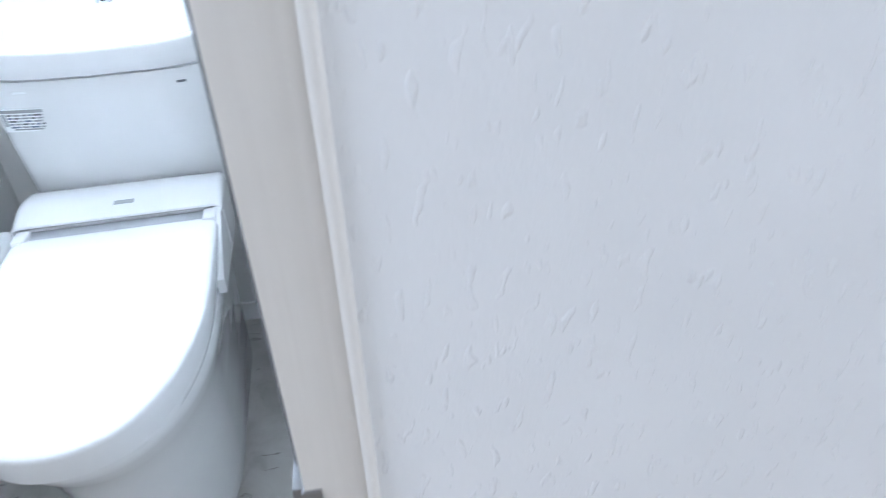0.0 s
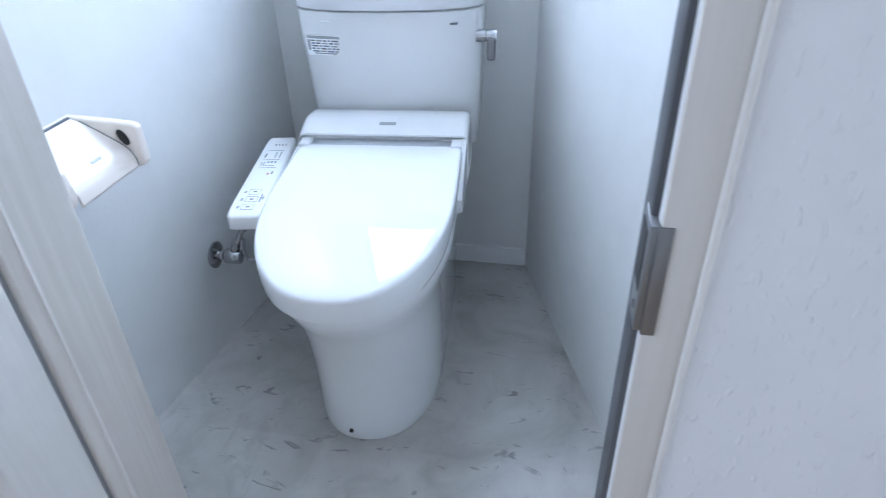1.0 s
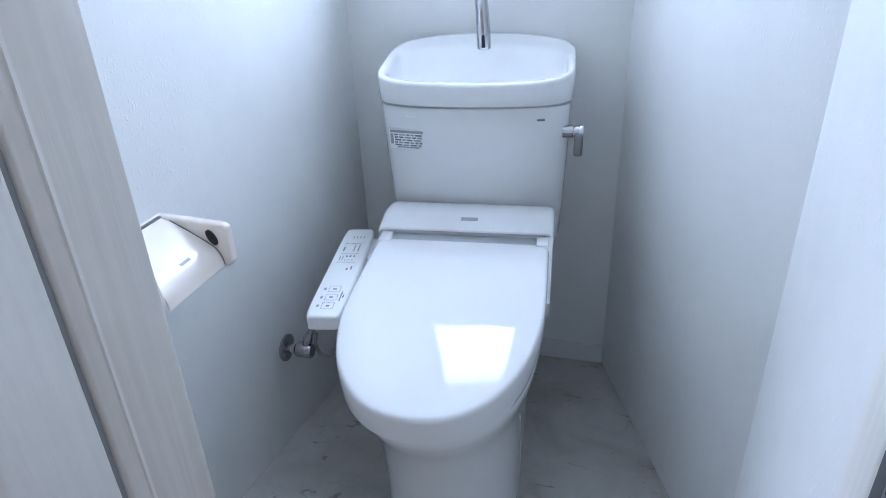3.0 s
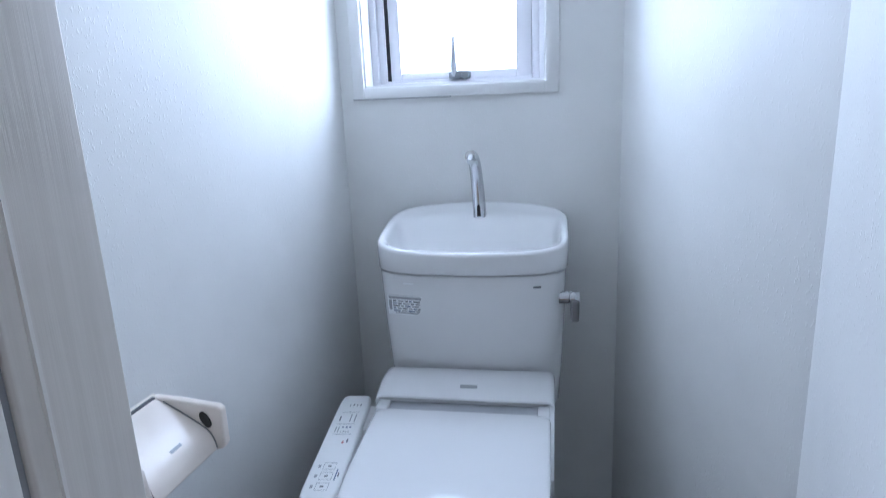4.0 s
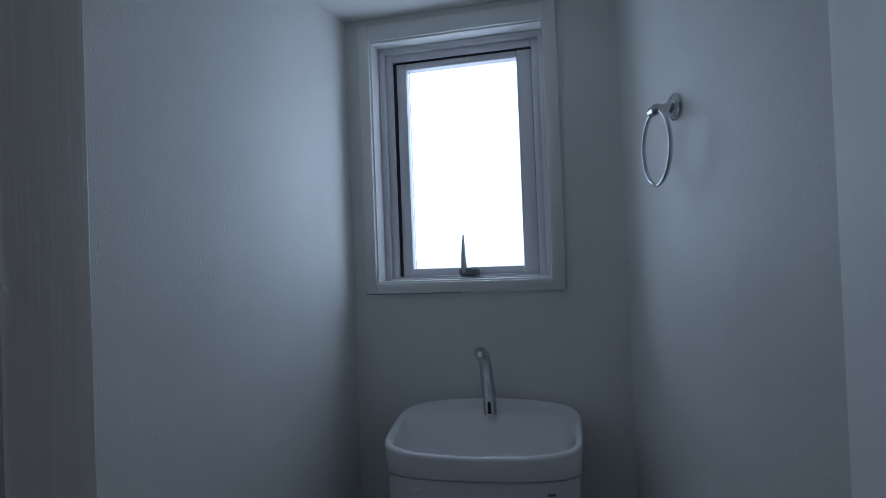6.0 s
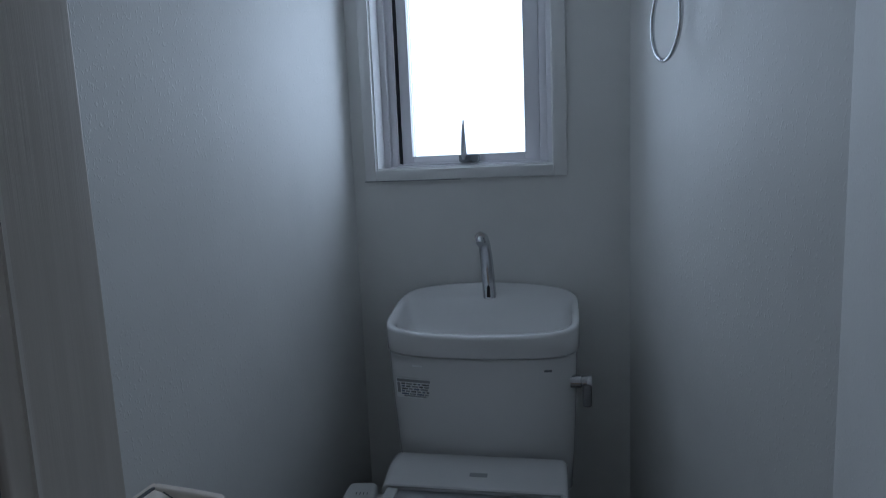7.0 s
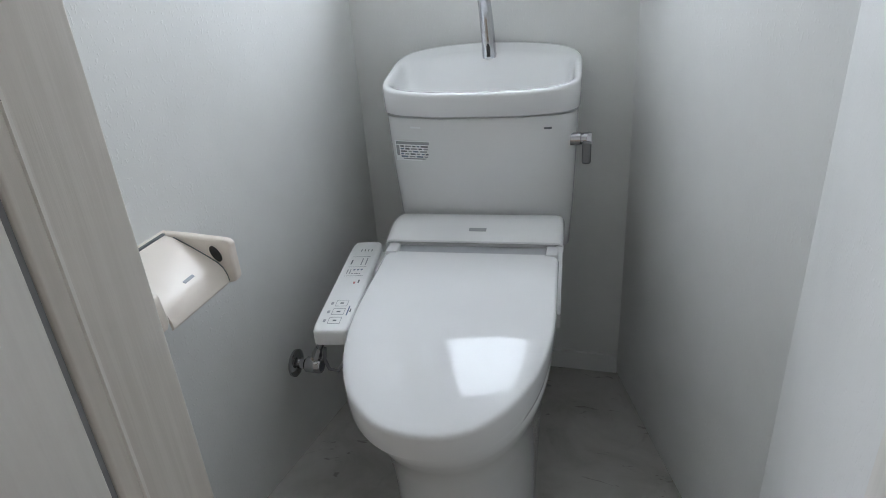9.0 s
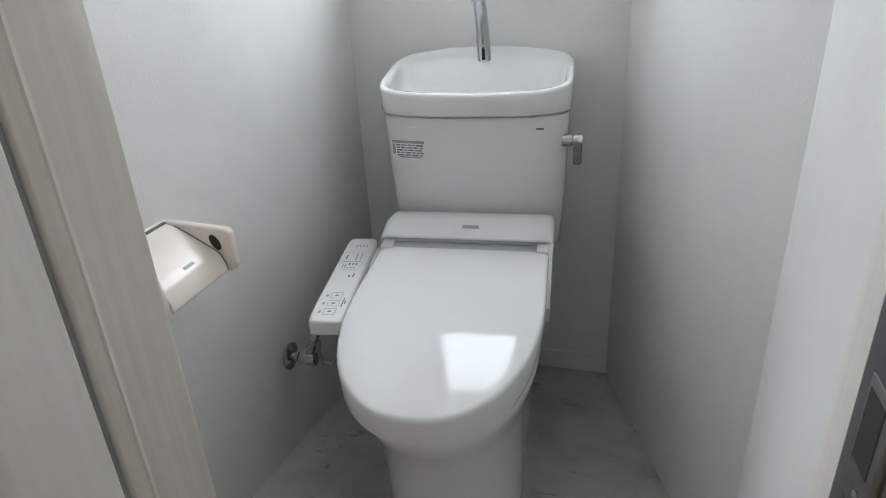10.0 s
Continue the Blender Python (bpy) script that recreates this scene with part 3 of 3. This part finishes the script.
def control_panel():
    """The side panel of the bidet, with its buttons and print."""
    L, W, H = 0.392, 0.072, 0.032
    rings = []
    for z, s in ((0.0, -0.004), (0.003, 0.0), (H - 0.006, 0.0), (H - 0.0015, -0.003), (H, -0.007)):
        rings.append([(x, y, z) for x, y in soft_rect(W + 2 * s, L + 2 * s, 9, 64)])
    t = part("control_panel", loft(bmesh.new(), rings), PANEL_PLASTIC, TOILET, "white control panel with small buttons", smooth=True, angle=40)
    world_pose = pose(0.158, -0.526, 0.428, 0, 0, 10.5)
    t.matrix_parent_inverse = Matrix.Identity(4)
    t.matrix_basis = pose(0.388, -0.2, 0, 0, 0, 4.5).inverted() @ world_pose

    def bar(x0, x1, y0, y1, mat, h=0.0006):
        part("print_bar", boxed(x0, x1, y0, y1, H - 0.0004, H + h), mat, t, smooth=False)

    def outline(x, y, w, d, mat=INK_PALE):
        k = 0.0007
        b = bmesh.new()
        for q in ((x - w, x + w, y - d, y - d + k), (x - w, x + w, y + d - k, y + d), (x - w, x - w + k, y - d + k, y + d - k), (x + w - k, x + w, y - d + k, y + d - k)):
            box(b, *q, H - 0.0004, H + 0.0006)
        part("button", b, mat, t, smooth=False)
        part("button_mark", boxed(x - 0.0035, x + 0.0035, y - 0.002, y + 0.002, H - 0.0003, H + 0.0006), INK, t, smooth=False)

    for k, y in enumerate((-0.158, -0.126, -0.094)):
        outline(0.002, y, 0.012, 0.0115)
        bar(-0.020, -0.015, y - 0.005, y + 0.004, INK_PALE)
    bar(0.019, 0.0215, -0.140, -0.105, BLUE_INK)
    bar(0.0235, 0.026, -0.128, -0.116, INK)
    for y in (0.020, 0.062, 0.112):
        bar(-0.021, 0.020, y, y + 0.0008, INK_PALE)
    bar(0.006, 0.010, -0.014, -0.006, RED_INK)
    bar(0.015, 0.018, -0.012, 0.002, INK)
    for x in (-0.019, -0.013):
        bar(x, x + 0.002, 0.030, 0.050, INK_PALE)
    for x, y in ((-0.006, 0.046), (0.002, 0.046), (0.010, 0.046)):
        bar(x, x + 0.004, y, y + 0.006, BLUE_INK)
    for x in (-0.007, -0.001, 0.004, 0.009):
        bar(x, x + 0.003, 0.030, 0.032, INK)
    bar(-0.019, -0.016, 0.075, 0.095, INK)
    bar(0.004, 0.0065, 0.072, 0.104, INK_PALE)
    bar(0.014, 0.0165, 0.072, 0.104, INK_PALE)
    for x in (-0.008, 0.000, 0.008, 0.016):
        bar(x, x + 0.0018, 0.140, 0.150, INK)
    part("panel_arm", boxed(0.0, 0.075, 0.06, 0.165, 0.004, 0.020, bevel=0.004), PANEL_PLASTIC, t)


control_panel()


# ---------------------------------------------------------------- fittings
def stop_valve():
    y, z = -0.521, 0.221
    wx = -0.026
    t = thing("stop_valve", pose(wx, y, z), "chrome water stop valve on the wall with a hose", "valve")
    part("flange", tube(bmesh.new(), [(-0.010, 0, 0), (0.004, 0, 0), (0.0045, 0, 0), (0.010, 0, 0), (0.0135, 0, 0), (0.016, 0, 0)], [0.008, 0.008, 0.033, 0.033, 0.027, 0.012], 28), DARK_CHROME, t, "domed chrome flange")
    part("stub", tube(bmesh.new(), [(0.010, 0, 0), (0.040, 0, 0)], 0.012, 18), DARK_CHROME, t)
    body = part("valve_body", tube(bmesh.new(), [(0.032, 0, 0), (0.037, 0, 0), (0.070, 0, 0), (0.074, 0, 0)], [0.014, 0.0185, 0.0185, 0.0165], 24), DARK_CHROME, t, "chrome valve body")
    part("spindle", tube(bmesh.new(), [(0.0735, 0, 0), (0.0755, 0, 0)], [0.0125, 0.0115], 18), INK, body, "dark slotted spindle")
    part("nut", tube(bmesh.new(), [(0.058, 0.0, 0.010), (0.064, 0.004, 0.030), (0.072, 0.006, 0.048)], [0.010, 0.013, 0.009], 8), DARK_CHROME, t)
    part("elbow", tube(bmesh.new(), [(0.072, 0.006, 0.046), (0.082, 0.010, 0.066), (0.098, 0.016, 0.080), (0.118, 0.026, 0.086)], 0.008, 14), DARK_CHROME, t)
    pts = [(0.090, 0.0, 0.052), (0.084, 0.0, 0.020), (0.092, 0.0, -0.006), (0.112, 0.004, -0.012), (0.128, 0.010, 0.010), (0.136, 0.020, 0.060), (0.146, 0.060, 0.110)]
    part("hose", tube(bmesh.new(), pts, 0.0042, 10), HOSE, t, "thin grey water hose")


stop_valve()


def paper_holder():
    """A sloping flap between two cheeks; the far cheek is the larger and carries the slot of the roll's pin."""
    t = thing("paper_holder", pose(-0.040, -0.80, 0.0), "ivory plastic toilet paper holder with a sloping hinged cover", "paper holder")
    w = 0.172
    part("wall_plate", boxed(0.0, 0.008, -w - 0.002, 0.003, 0.585, 0.688, bevel=0.003), CREAM, t)

    def cheek(y0, y1, prof):
        ch = part("side_cheek", loft(bmesh.new(), [[(x, y, z) for x, z in prof] for y in (y0, y1)]), CREAM, t, smooth=True, angle=60)
        md = ch.modifiers.new("round", "BEVEL")
        md.width, md.segments, md.limit_method = 0.004, 3, "ANGLE"

    cheek(-0.008, 0.008, [(0.004, 0.686), (0.060, 0.684), (0.126, 0.680), (0.134, 0.674), (0.134, 0.612), (0.128, 0.604), (0.09, 0.594), (0.004, 0.586)])
    cheek(-w - 0.004, -w + 0.014, [(0.004, 0.676), (0.060, 0.674), (0.102, 0.670), (0.112, 0.664), (0.118, 0.622), (0.112, 0.606), (0.06, 0.596), (0.004, 0.590)])
    # flat flap that slopes from the wall to a short turned-down lip
    prof = [(0.014, 0.684), (0.030, 0.6805), (0.060, 0.6650), (0.090, 0.6480), (0.104, 0.6390), (0.112, 0.6300), (0.117, 0.6180), (0.119, 0.6060)]
    inner = [(x - 0.004, z - 0.005) for x, z in prof]
    cover = part("cover", loft(bmesh.new(), [[(x, y, z) for x, z in prof + inner[::-1]] for y in (-w + 0.016, -0.0105)]), CREAM, t, "ivory hinged cover", smooth=True, angle=45)
    # two dark solids paint the shade in the gaps round the cover
    part("hinge_gap", boxed(0.008, 0.0135, -w + 0.016, -0.008, 0.672, 0.6865), INK, t, "dark strip for the shaded gap along the hinge", smooth=False)
    part("edge_gap", loft(bmesh.new(), [[(x, y, z + 0.001) for x, z in prof[1:] + inner[:0:-1]] for y in (-0.0104, -0.0085)]), INK, t, "dark strip for the shaded gap beside the cover", smooth=False)
    part("roll_slot", loft(bmesh.new(), [[(0.104 + 0.0085 * math.cos(a) - 0.005 * math.sin(a), y, 0.6555 + 0.0135 * math.sin(a)) for a in (2 * math.pi * k / 20 for k in range(20))] for y in (-0.0105, -0.006)]), DARK, t, "dark slot for the roll pin")
    part("maker_mark", loft(bmesh.new(), [[(x, y, z) for x, z in ((0.0950, 0.6458), (0.0995, 0.6430), (0.0975, 0.6400), (0.0930, 0.6428))] for y in (-0.088, -0.064)]), INK_PALE, cover, "small grey mark")


paper_holder()


def towel_ring():
    """A chrome ring that hangs from a bracket on the bent side wall."""
    wall_dir = Vector((CREASE[0] - BACK_R[0], CREASE[1] - BACK_R[1], 0)).normalized()
    s = 0.336
    foot = Vector((BACK_R[0], BACK_R[1], 0)) + wall_dir * s
    turn = math.degrees(math.atan2(wall_dir.y, wall_dir.x))
    t = thing("towel_ring", pose(foot.x, foot.y, 1.494, 0, 0, turn + 180), "chrome towel ring hanging from a round wall bracket", "towel ring")
    # local x runs along the wall, local +y leaves the wall
    out = 1.0
    part("wall_rosette", tube(bmesh.new(), [(0, 0, 0), (0, 0.006 * out, 0), (0, 0.012 * out, 0)], [0.026, 0.026, 0.019], 28), CHROME, t, "chrome wall rosette")
    part("arm", tube(bmesh.new(), [(0, 0.008 * out, 0), (0, 0.040 * out, -0.006)], [0.010, 0.009], 18), CHROME, t)
    part("knuckle", tube(bmesh.new(), [(-0.012, 0.042 * out, -0.006), (0.012, 0.042 * out, -0.006)], 0.011, 18), CHROME, t)
    part("ring", torus(bmesh.new(), pose(0, 0.042 * out, -0.077, 90, 0, 0), 0.070, 0.0042, 64, 12), CHROME, t, "thin chrome ring", smooth=True, angle=80)


towel_ring()
